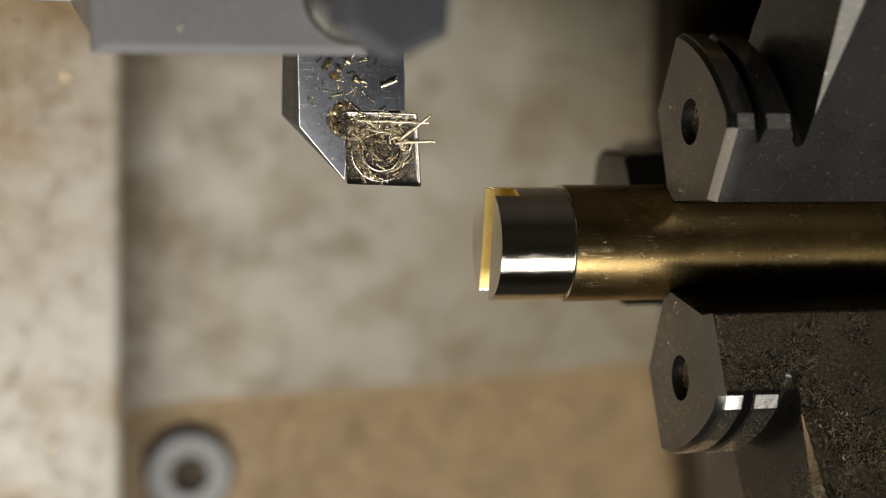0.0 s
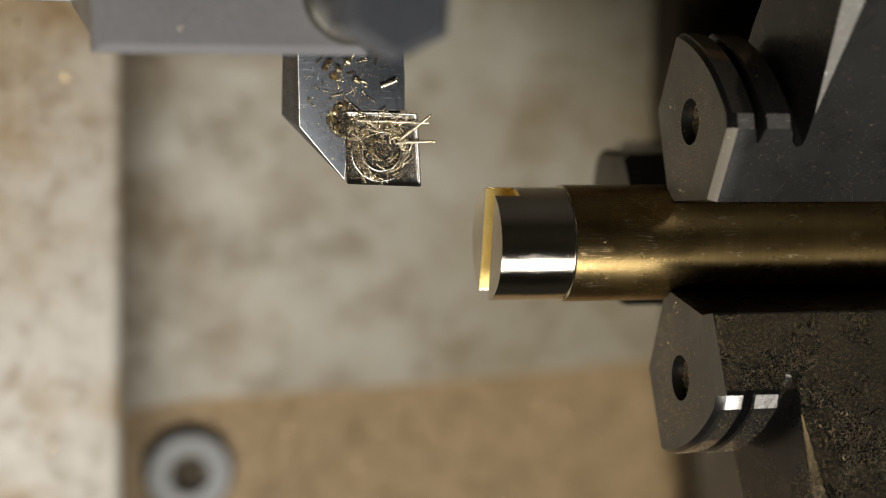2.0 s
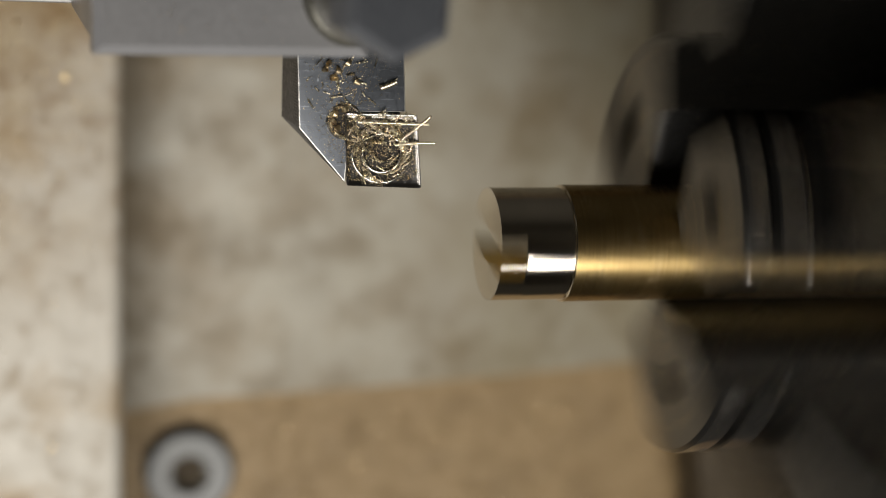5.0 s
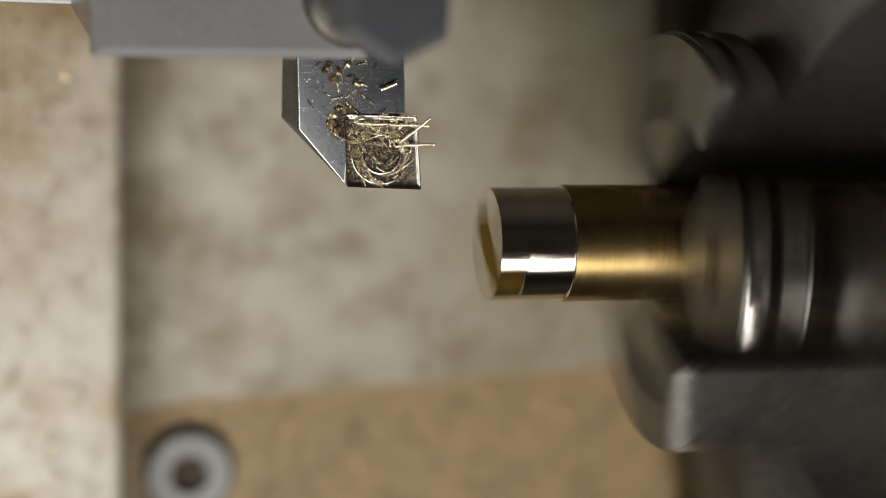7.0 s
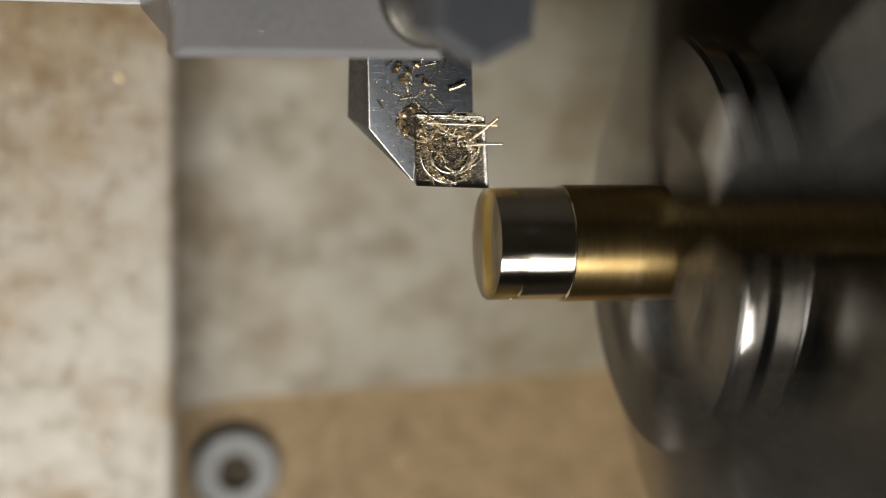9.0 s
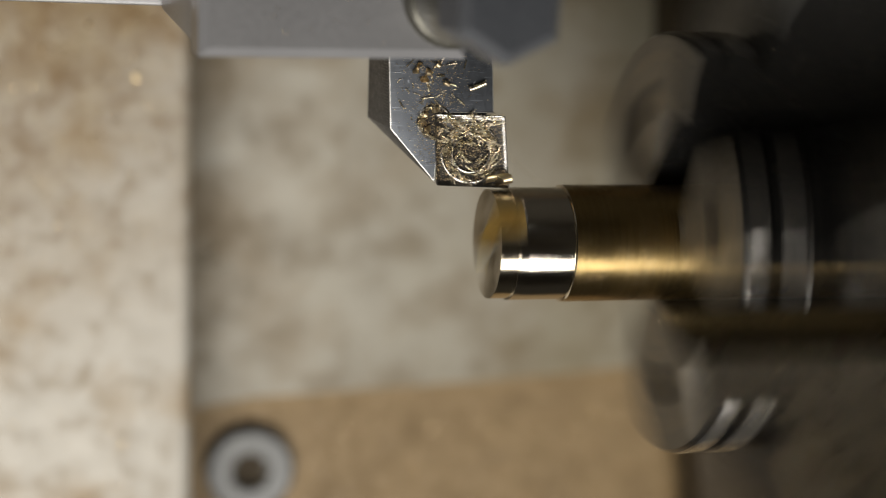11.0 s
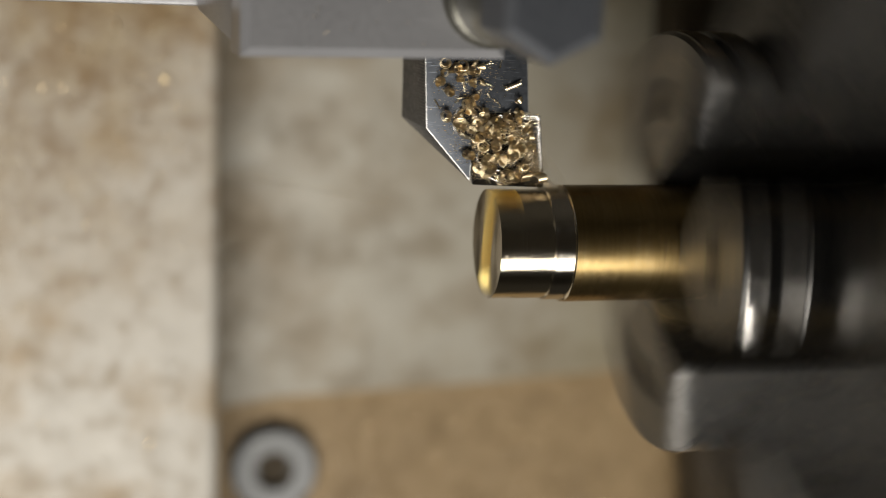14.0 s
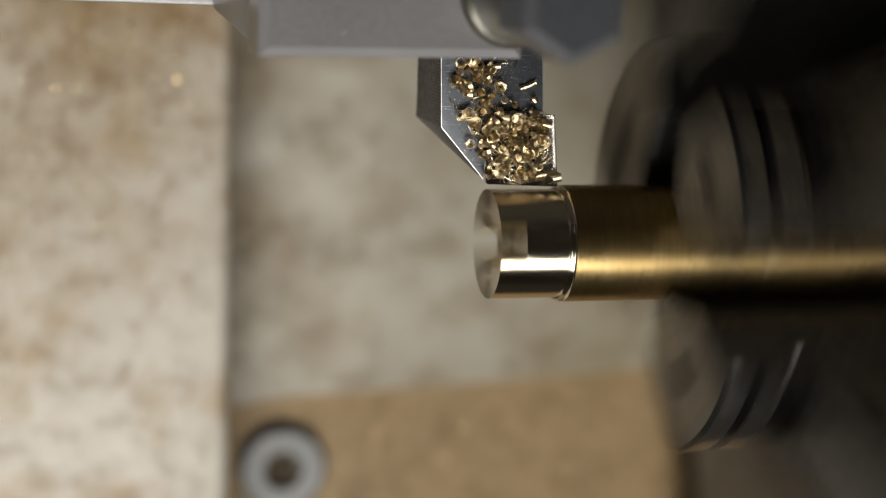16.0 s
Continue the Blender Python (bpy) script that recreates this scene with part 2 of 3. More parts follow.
def brass_bar():
    bar = thing("brass_bar", "round brass bar with a slotted turned end in the chuck", "brass bar")
    part("bar_stock", lathe_x([(SHOULDER, 0), (SHOULDER, R_BAR - 0.12), (SHOULDER + 0.12, R_BAR), (70, R_BAR), (70, 0)], 160), BRASS_STOCK, bar, "scratched drawn brass stock")
    part("shoulder_edge", lathe_x([(SHOULDER - 0.004, R_NEW), (SHOULDER - 0.004, R_BAR - 0.16), (SHOULDER + 0.04, R_BAR - 0.05), (SHOULDER + 0.12, R_BAR + 0.004), (SHOULDER + 0.17, R_BAR - 0.01)], 160), BRASS_CUT, bar, "bright burnished edge of the shoulder")
    part("turned_end", lathe_x([(SLOT_DEEP, 0), (SLOT_DEEP, R_NEW), (SHOULDER + 0.1, R_NEW), (SHOULDER + 0.1, 0)], 160), BRASS_CUT, bar)
    for side in (1, -1):
        cheek = part("slotted_cheek", half_round(R_NEW, 0, 0.0, SLOT_DEEP, side), BRASS_CUT, bar)
        cheek.data.materials.append(BRASS_MILLED)
        across = Matrix.Rotation(radians(SLOT_TILT), 3, "X") @ Vector((0, 0, -side))
        for p in cheek.data.polygons:
            if p.normal.dot(across) > 0.995:
                p.material_index = 1
    skins = []
    rear = part("outer_skin", lathe_x([(SLOT_DEEP, R_NEW + 0.005), (SLOT_DEEP + 0.05, R_NEW + 0.1), (SLOT_DEEP + 0.16, R_OLD - 0.02), (SLOT_DEEP + 0.24, R_OLD), (SHOULDER + 0.3, R_OLD), (SHOULDER + 0.3, R_NEW + 0.005), (SLOT_DEEP, R_NEW + 0.005)], 160), BRASS_TURNED, bar, "outer layer that the tool takes off")
    skins.append((rear, SLOT_DEEP))
    for side in (1, -1):
        front = part("slotted_skin", half_round(R_OLD - 0.006, R_NEW + 0.006, -0.002, SLOT_DEEP + 0.24, side), BRASS_TURNED, bar)
        skins.append((front, 0.0))
    return bar, skins


# ---- the chuck ----
JAW_FRONT = 19.58
JAW_HALF = 8.92
JAW_HOLE = 15.78
JAW_ANGLES = (26.43, 146.43, 266.43)


def jaw_slice(x, outer, half, facet, low=0.25, mid=None, lag=0.0, inner=6.4, steps=16):
    """An outline of the jaw across the axis: pointed inside, round outside, one outer corner cut by a facet. u runs outward, w across."""
    tip, shoulder = 1.2, 11.8
    arc = []
    for i in range(steps + 1):
        w = -(half - low) + (2 * half - low - facet) * i / steps
        arc.append((x, math.sqrt(outer * outer - w * w), w))
    y = x + lag
    below, above = mid or arc[0][1] - low, mid or arc[-1][1] - facet
    return [(y, inner, -tip), (y, shoulder, -half), (y, below, -half), *arc, (y, above, half), (y, shoulder, half), (y, inner, tip)]


def jaw_mesh(flip):
    h = JAW_HALF
    stations = [(JAW_FRONT, 22.75, h - 0.5, 1.1), (20.1, 23.1, h - 0.2, 1.1), (20.55, 23.2, h, 1.1), (22.3, 23.2, h, 1.1), (22.5, 23.0, h, 1.1), (22.85, 21.5, h, 0.9), (23.15, 21.4, h, 0.9),
                (23.5, 23.0, h, 1.1), (23.7, 23.2, h, 1.1), (26.2, 23.2, h, 1.1), (26.45, 23.0, h, 1.1), (26.8, 21.4, h, 0.5), (27.4, 20.7, h, 0.2), (28.0, 20.9, h, 0.2), (28.2, 21.8, h, 0.1),
                (28.25, 24.2, h, 0.05, 0.05), (28.3, 42.0, h, 2.4, 2.4, 22.6), (30.6, 42.5, h, 0.2, 0.2, 22.6, -2.25), (60.0, 42.5, h, 0.2, 0.2, 22.6)]
    bm = bmesh.new()
    turn = -1 if flip else 1
    rings = [[bm.verts.new((x, u, turn * w)) for x, u, w in jaw_slice(*st)] for st in stations]
    n = len(rings[0])
    for k, (a, b) in enumerate(zip(rings, rings[1:])):
        for i in range(n):
            face = bm.faces.new((a[i], a[(i + 1) % n], b[(i + 1) % n], b[i]))
            # lighter materials on the front and step chamfers stand in for light on them
            face.material_index = 2 if k < 2 and i == n - 3 else 3 if k == 16 and i in (2, n - 4) and not flip else 4 if k in (2, 8) and i == n - 4 else 1 if 2 < i < n - 4 and k in (1, 2, 8) else 0
    bm.faces.new(rings[-1])
    # front face with a screw hole
    hole = [bm.verts.new((JAW_FRONT, JAW_HOLE + 2.44 * math.cos(t), 2.44 * math.sin(t))) for t in (2 * math.pi * i / 32 for i in range(32))]
    deep = [bm.verts.new((JAW_FRONT + 5, v.co.y, v.co.z)) for v in hole]
    edges = [bm.edges.get((rings[0][i], rings[0][(i + 1) % n])) for i in range(n)]
    for i in range(32):
        bm.faces.new((hole[i], hole[(i + 1) % 32], deep[(i + 1) % 32], deep[i]))
        edges.append(bm.edges.get((hole[i], hole[(i + 1) % 32])))
    bm.faces.new(deep)
    made = bmesh.ops.triangle_fill(bm, edges=edges, use_beauty=True, use_dissolve=False)
    for g in made["geom"]:
        if isinstance(g, bmesh.types.BMFace):
            g.material_index = 2
    return bm


def dust_mesh(count, place, size):
    """Loose brass grains as one mesh."""
    verts, faces = [], []
    for _ in range(count):
        p = Vector(place())
        s = size * (0.4 + 0.9 * random.random() ** 2)
        k = len(verts)
        turn = Euler([random.uniform(0, 6.3) for _ in range(3)]).to_matrix()
        stretch = random.uniform(0.7, 1.6)
        for c in ((1, 0, -0.5), (-0.5, 0.8, -0.4), (-0.5, -0.8, -0.4), (0, 0, 0.7)):
            verts.append(p + turn @ Vector((c[0] * stretch, c[1] * 0.7, c[2] * 0.7)) * s)
        faces += [(k, k + 1, k + 2), (k, k + 1, k + 3), (k + 1, k + 2, k + 3), (k, k + 2, k + 3)]
    bm = bmesh.new()
    made = [bm.verts.new(v) for v in verts]
    for f in faces:
        bm.faces.new([made[i] for i in f])
    return bm


def chuck():
    body = thing("lathe_chuck", "dark steel three-jaw lathe chuck with brass dust on it", "lathe chuck")
    part("chuck_body", lathe_x([(52, 0), (52, 44), (53, 45), (90, 45), (90, 0)], 96), CHUCK_IRON, body)
    for angle in JAW_ANGLES:
        dusty = angle == JAW_ANGLES[1]
        jaw = part("jaw", jaw_mesh(dusty), JAW_STEEL, body, "stepped steel chuck jaw thick with brass dust" if dusty else "stepped steel chuck jaw", smooth=24)
        jaw.data.materials.append(JAW_RIM)
        jaw.data.materials.append(JAW_FACE)
        jaw.data.materials.append(JAW_EDGE_LIT)
        jaw.data.materials.append(JAW_FACET)
        jaw.matrix_basis = Matrix.Rotation(radians(angle), 4, "X")

        def on_side(side=-1 if dusty else 1):
            while True:
                x, u = random.uniform(20.6, 56), random.uniform(12, 41)
                if u < 20.2 or x > 28.4 + 2.2 * max(0.0, u - 22.6) / 19.4:
                    return (x, u, side * (JAW_HALF + 0.01))

        def on_front():
            while True:
                u, w = random.uniform(8, 21), random.gauss(1.5, 3)
                if abs(w) < min(7.7, (u - 5.8) * 1.4) and math.hypot(u - JAW_HOLE, w) > 2.5 and u * u + w * w < 500:
                    return (JAW_FRONT - 0.01, u, w)

        def on_step():
            u, w = 23 + 18 * random.random() ** 1.3, random.uniform(-8.7, 8.7)
            rise = max(0.0, (u - 22.6) / 19.4)
            if dusty and random.random() < 0.35:
                s = random.random()
                return (28.28 + 2.3 * rise * s, u, -(JAW_HALF - 2.4 * rise * (1 - s)) - 0.02)
            return (28.27 + max(0.0, abs(w) - JAW_HALF + 2.4 * rise), u, w)

        def on_ribs():
            x, w = random.choice((random.uniform(20.6, 22.2), random.uniform(23.8, 26.1), random.uniform(26.9, 28.0))), random.uniform(-7.4, 7.4)
            r = 23.22 if x < 26.4 else 20.9
            return (x, math.sqrt(r * r - w * w), w)

        part("dust_on_side", dust_mesh(85000 if dusty else 1500, on_side, 0.04 if dusty else 0.045), OILY_DUST, jaw)["kind"] = "stuff"
        far_side = part("dust_on_far_side", dust_mesh(16000, lambda: on_side(1 if dusty else -1), 0.045), OILY_DUST, jaw)
        far_side["kind"] = "stuff"
        if dusty:
            part("coarse_dust", dust_mesh(6500, on_side, 0.075), BRASS_DUST, jaw)["kind"] = "stuff"
        part("dust_on_front", dust_mesh(1300, on_front, 0.075), BRASS_DUST, jaw)["kind"] = "stuff"
        part("dust_on_step", dust_mesh(24000 if dusty else 4500, on_step, 0.042), OILY_DUST, jaw)["kind"] = "stuff"
        part("dust_on_ribs", dust_mesh(2600 if dusty else 260, on_ribs, 0.04), OILY_DUST, jaw)["kind"] = "stuff"
        socket = bmesh.new()
        bmesh.ops.create_circle(socket, cap_ends=True, radius=2.42, segments=24, matrix=Matrix.Translation((JAW_FRONT + 1.3, JAW_HOLE, 0)) @ Matrix.Rotation(math.pi / 2, 4, "Y"))
        part("packed_swarf", socket, HOLE_SWARF, jaw, "dark oily swarf packed in the screw hole")
    return body


# ---- the cutting tool ----
def cutting_tool():
    tool = thing("turning_tool", "dark steel turning tool with a carbide insert and swarf", "turning tool")
    pts = [(-20.65, 12.25), (-15.7, 6.55), (-15.2, 13.9), (-9.4, 14.0), (-9.75, 20.2), (-9.9, 48.0), (-21.9, 48.0), (-20.95, 19.5)]
    bm = bmesh.new()
    top = [bm.verts.new((x, y, -0.25)) for x, y in pts]
    lowpts = [(-20.95, 12.3), (-15.3, 7.7), (-15.0, 13.9), (-9.4, 14.0), (-9.75, 20.2), (-9.9, 48.0), (-21.9, 48.0), (-20.95, 19.5)]
    low = [bm.verts.new((x, y, -11.0)) for x, y in lowpts]
    bm.faces.new(top)
    bm.faces.new(low[::-1])
    for i in range(len(pts)):
        j = (i + 1) % len(pts)
        bm.faces.new((low[i], low[j], top[j], top[i]))
    bmesh.ops.recalc_face_normals(bm, faces=bm.faces[:])
    bevelled(bm, 0.12, 2, 30)
    shank = part("shank", bm, SHANK_STEEL, tool)
    shank.data.materials.append(SHANK_EDGE)
    for p in shank.data.polygons:
        if 0.2 < p.normal.z < 0.97:
            p.material_index = 1
    for i in range(26):
        y = 13.0 + i * 0.33
        x = -20.65 - (y - 12.25) * 0.0414
        ridge = bmesh.new()
        bmesh.ops.create_cube(ridge, size=1.0, matrix=Matrix.Translation((x, y, -2.2 - 0.5 * random.random())) @ Matrix.Diagonal((0.06, 0.12, 3.4 + random.random(), 1)))
        part("milled_ridge", ridge, SHANK_STEEL, tool)
    # relief at the back corner of the insert's seat
    ring = turned_z(lathe_x([(0, 1.55), (0.12, 1.75), (0.0, 1.95)], 40), -15.9, 13.0, -0.26)
    part("corner_relief", ring, SCREW_STEEL, tool)
    seat = turned_z(lathe_x([(0, 0), (0, 1.6)], 32), -15.9, 13.0, -0.235)
    part("relief_pocket", seat, SOCKET_DARK, tool)
    shim = prism([(-15.3, 7.6), (-8.9, 7.2), (-9.3, 13.8), (-15.6, 13.8)], -6, -3.4)
    part("seat", bevelled(shim, 0.1), SHANK_STEEL, tool)
    # rhombic insert with a chip groove round its screw hole
    corners = [Vector(c) for c in ((-15.55, 6.25), (-7.48, 5.95), (-8.2, 13.75), (-15.95, 13.9))]
    middle = sum(corners, Vector((0, 0))) / 4
    outline = []
    for i, c in enumerate(corners):
        a, b = (corners[i - 1] - c).normalized(), (corners[(i + 1) % 4] - c).normalized()
        for k in range(6):
            f = k / 5
            outline.append(c + a * 0.3 * (1 - f) ** 2 + b * 0.3 * f ** 2)
    bm = bmesh.new()
    rings = []
    for scale, z in ((0.91, -3.4), (1.0, -0.06), (0.99, 0.0), (0.965, 0.0), (0.93, -0.1), (0.86, -0.14)):
        rings.append([bm.verts.new((*(middle + (p - middle) * scale), z)) for p in outline])
    n = len(outline)
    for a, b in zip(rings, rings[1:]):
        for i in range(n):
            bm.faces.new((a[i], a[(i + 1) % n], b[(i + 1) % n], b[i]))
    hub, foot = bm.verts.new((*middle, -0.14)), bm.verts.new((*middle, -3.4))
    for i in range(n):
        bm.faces.new((rings[-1][i], rings[-1][(i + 1) % n], hub))
        bm.faces.new((rings[0][(i + 1) % n], rings[0][i], foot))
    insert = part("carbide_insert", bm, CARBIDE, tool, "square-looking dark carbide insert with a chip groove")
    cx, cy = -11.9, 9.75
    for radius, high in ((3.15, 0.05), (2.05, 0.16)):
        ridge = turned_z(lathe_x([(-0.15, radius + 0.16), (high, radius + 0.06), (high + 0.02, radius), (high, radius - 0.08), (-0.15, radius - 0.2)], 64), cx, cy, 0)
        part("raised_ring", ridge, SCREW_STEEL, insert, "bright worn ring of the chip groove")
    head = turned_z(lathe_x([(-0.12, 1.85), (0.05, 1.75), (0.1, 1.45), (0.04, 0.95), (-0.1, 0.85), (-0.1, 0)], 40), cx, cy, 0)
    part("insert_screw", head, SOCKET_DARK, insert, "small dark insert screw packed with swarf")
    return tool


# ---- the tool post ----
def tool_post():
    post = thing("tool_post", "grey steel tool post block with a black clamp bolt", "tool post")
    pts = [(-42.05, 20.5), (-16.6, 20.7), (-16.6, 62), (-42.05, 62)]
    slab = prism(pts, 7.4, 15.4)
    upper = [e for e in slab.edges if all(v.co.z > 15.3 for v in e.verts)]
    bmesh.ops.bevel(slab, geom=upper, offset=0.9, segments=1, affect="EDGES", profile=0.5)
    plate = part("clamp_plate", slab, POST_STEEL, post, smooth=10)
    # a lighter grey on the bevel paints in its highlight
    plate.data.materials.append(POST_EDGE_LIT)
    for p in plate.data.polygons:
        if 0.3 < p.normal.z < 0.9:
            p.material_index = 1
    core = prism([(-41.9, 21.2), (-22.6, 21.4), (-22.6, 62), (-41.9, 62)], -14.6, 7.4)
    for v in core.verts:
        if v.co.z < -14 and v.co.x < -41:
            v.co.x -= 1.4
            v.co.y += 2.2 if v.co.y < 30 else 0.0
    part("post_core", bevelled(core, 0.4), POST_STEEL, post)
    base = prism([(-76, 24.0), (-8.0, 23.6), (-8.0, 62), (-76, 62)], -24, -14.8)
    part("post_base", bevelled(base, 0.4), POST_STEEL, post)
    part("grit_on_post", dust_mesh(14, lambda: (random.uniform(-41, -24), random.uniform(22, 27), 15.45), 0.16), BRASS_DUST, post)["kind"] = "stuff"
    bx, by = -18.2, 26.6
    bolt = part("clamp_bolt", turned_z(lathe_x([(0, 4.9), (0.5, 4.9), (0.8, 4.6), (1.6, 4.5), (1.9, 4.0), (2.6, 3.9), (3.0, 4.3), (11.0, 4.3), (11.6, 3.9), (12.4, 3.9), (12.4, 0)], 48), bx, by, 15.4), BOLT_STEEL, post, "oily turned collar of the clamp bolt")
    corner = [radians(-33 + 60 * i) for i in range(6)]
    hexa = prism([(bx + 5.0 * math.cos(c), by + 5.0 * math.sin(c)) for c in corner], 27.6, 36.0)
    rim = [e for e in hexa.edges if all(v.co.z > 35.9 for v in e.verts)]
    bmesh.ops.bevel(hexa, geom=rim, offset=0.8, segments=1, affect="EDGES", profile=0.5)
    bolt_head = part("bolt_head", hexa, BOLT_BLACK, bolt, "black hexagon bolt head with a lighter rim", smooth=10)
    # the chamfer's lit look is put into a lighter rim colour
    bolt_head.data.materials.append(BOLT_RIM_LIT)
    for p in bolt_head.data.polygons:
        if 0.3 < p.normal.z < 0.95:
            p.material_index = 1
    part("bolt_stem", turned_z(lathe_x([(-0.3, 0), (-0.3, 2.6), (15, 2.6), (15, 0)], 24), bx, by, 0.1), BOLT_BLACK, bolt)
    return post


# ---- the carriage under the tool ----
def carriage():
    things = []
    strip = thing("cross_slide", "oil-stained grey cast iron cross slide with brass dust", "cross slide")
    part("slide_top", bevelled(prism([(-150, -160), (-35.3, -160), (-35.3, 110), (-150, 110)], -73, -62), 2.0, 4), IRON_STRIP, strip)
    part("slide_body", prism([(-149, -159), (-36.8, -159), (-36.8, 109), (-149, 109)], -82, -73.02), IRON_STRIP, strip)
    things.append(strip)
    plate = thing("carriage_plate", "stained grey cast iron carriage plate", "carriage")
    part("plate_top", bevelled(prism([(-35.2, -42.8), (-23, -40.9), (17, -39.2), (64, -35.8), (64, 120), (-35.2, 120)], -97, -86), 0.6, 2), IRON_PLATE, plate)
    part("oily_joint", prism([(-36.6, -160), (-34.4, -160), (-34.4, 110), (-36.6, 110)], -96, -88.2), IRON_OILY_DARK, plate, "dark oily joint beside the slide")
    things.append(plate)
    apron = thing("carriage_saddle", "brown swarf-covered cast iron saddle", "saddle")
    part("saddle_top", prism([(-34.2, -170), (70, -170), (70, -20), (-34.2, -20)], -98.5, -89), IRON_BROWN, apron)
    part("saddle_body", prism([(-33, -168), (69, -168), (69, -21), (-33, -21)], -110, -98.52), IRON_DARK, apron)
    things.append(apron)
    grit = tagged(part("brass_grit", dust_mesh(1500, lambda: (random.uniform(-85, -38), random.choice((random.gauss(20, 14), random.uniform(-60, 60))), -61.95), 0.3), BRASS_DUST, None), "brass grit lying on the cross slide", "swarf", kind="stuff")
    coarse = tagged(part("brass_grit", dust_mesh(46, lambda: (random.uniform(-85, -38), random.uniform(2, 44), -61.8), 0.62), BRASS_DUST, None), "coarse brass grit scattered on the cross slide", "swarf", kind="stuff")
    more = tagged(part("brass_grit", dust_mesh(1500, lambda: (random.uniform(-33, 58), random.uniform(-80, -44), -88.95), 0.3), BRASS_DUST, None), "brass grit lying on the saddle", "swarf", kind="stuff")
    things += [grit, coarse, more]
    screw = thing("cap_screw", "zinc-plated cap screw with a socket in the saddle", "screw")
    x, y = -23.7, -53.3
    part("screw_head", turned_z(lathe_x([(-2.7, 0), (-2.7, 7.2), (-0.7, 7.2), (0, 6.5), (0, 3.2), (-1.9, 2.9), (-1.9, 0)], 48), x, y, -86.2), WASHER_ZINC, screw)
    part("socket", turned_z(lathe_x([(-1.7, 0), (-1.7, 2.9)], 6), x, y, -86.2), IRON_OILY_DARK, screw)
    things.append(screw)
    return things


# ---- what stands still behind ----
def machine():
    bed = tagged(part("lathe_bed", prism([(-400, -120), (300, -120), (300, 120), (-400, 120)], -180, -112), IRON_DARK, None), "dark cast iron lathe bed", "lathe bed", kind="structure")
    head = tagged(part("headstock", bevelled(prism([(92, -90), (300, -90), (300, 110), (92, 110)], -112, 80), 3, 3), IRON_DARK, None), "dark painted headstock casting", "headstock", kind="structure")
    bench = tagged(part("workbench_top", bevelled(prism([(-700, -320), (600, -320), (600, 320), (-700, 320)], -225, -180.5), 3, 2), BENCH, None), "worn brown workbench top under the lathe", "workbench", kind="structure")
    floor = tagged(part("floor", prism([(-2000, -1800), (1800, -1800), (1800, 1800), (-2000, 1800)], -1100, -1050), CONCRETE, None), "grey concrete workshop floor", "floor", kind="structure")
    for name, pts in (("wall_north", [(-2000, 1800), (1800, 1800), (1800, 1900), (-2000, 1900)]), ("wall_south", [(-2000, -1900), (1800, -1900), (1800, -1800), (-2000, -1800)]),
                      ("wall_east", [(1800, -1900), (1900, -1900), (1900, 1900), (1800, 1900)]), ("wall_west", [(-2100, -1900), (-2000, -1900), (-2000, 1900), (-2100, 1900)])):
        tagged(part(name, prism(pts, -1100, 1500), PLASTER, None), "plain plastered workshop wall", "wall", kind="structure")
    tagged(part("ceiling", prism([(-2100, -1900), (1900, -1900), (1900, 1900), (-2100, 1900)], 1502, 1600), PLASTER, None), "plain plastered ceiling", "ceiling", kind="structure")
    for x, y in ((-660, -280), (560, -280), (-660, 280), (560, 280)):
        tagged(part("bench_leg", bevelled(prism([(x - 40, y - 40), (x + 40, y - 40), (x + 40, y + 40), (x - 40, y + 40)], -1049.5, -225.5), 3, 2), BENCH, None), "square wooden bench leg", "workbench", kind="structure")
    # assumed dark slab between the carriage plate and the headstock
    gap = tagged(part("dark_slab", bevelled(prism([(62, -80), (92, -80), (92, 115), (47, 115), (50.4, 7)], -85.5, -74), 1, 2), IRON_OILY_DARK, None), "dark brown slab below the chuck", "casting", kind="structure")


# ---- swarf ----
def ribbon(points, widths, normal_up, thick=0.05):
    """A thin curled ribbon of metal along points; normal_up gives the direction of its width at each point."""
    bm = bmesh.new()
    rows = []
    for p, w, up in zip(points, widths, normal_up):
        p, up = Vector(p), Vector(up).normalized()
        rows.append((p, up * w / 2))
    rings = []
    for i, (p, h) in enumerate(rows):
        q = rows[min(i + 1, len(rows) - 1)][0] - rows[max(i - 1, 0)][0]
        side = q.cross(h).normalized() * thick
        rings.append([bm.verts.new(v) for v in (p - h - side, p + h - side, p + h + side, p - h + side)])
    for a, b in zip(rings, rings[1:]):
        for i in range(4):
            bm.faces.new((a[i], a[(i + 1) % 4], b[(i + 1) % 4], b[i]))
    bm.faces.new(rings[0])
    bm.faces.new(rings[-1][::-1])
    return bm


def curl_mesh(rng, turns, r0, r1, width, climb):
    """A clock-spring curl."""
    n = int(18 * turns)
    pts, ups, ws = [], [], []
    for i in range(n + 1):
        f = i / n
        a = 2 * math.pi * turns * f
        r = (r0 + (r1 - r0) * f) * (1 + 0.04 * math.sin(3 * a))
        pts.append((r * math.cos(a), r * math.sin(a), climb * f))
        ups.append((0.25 * math.cos(a), 0.25 * math.sin(a), 1))
        ws.append(width * (0.85 + 0.25 * rng.random()) * min(1, 0.35 + 5 * min(f, 1 - f)))
    return finish(ribbon(pts, ws, ups, 0.03), 50)


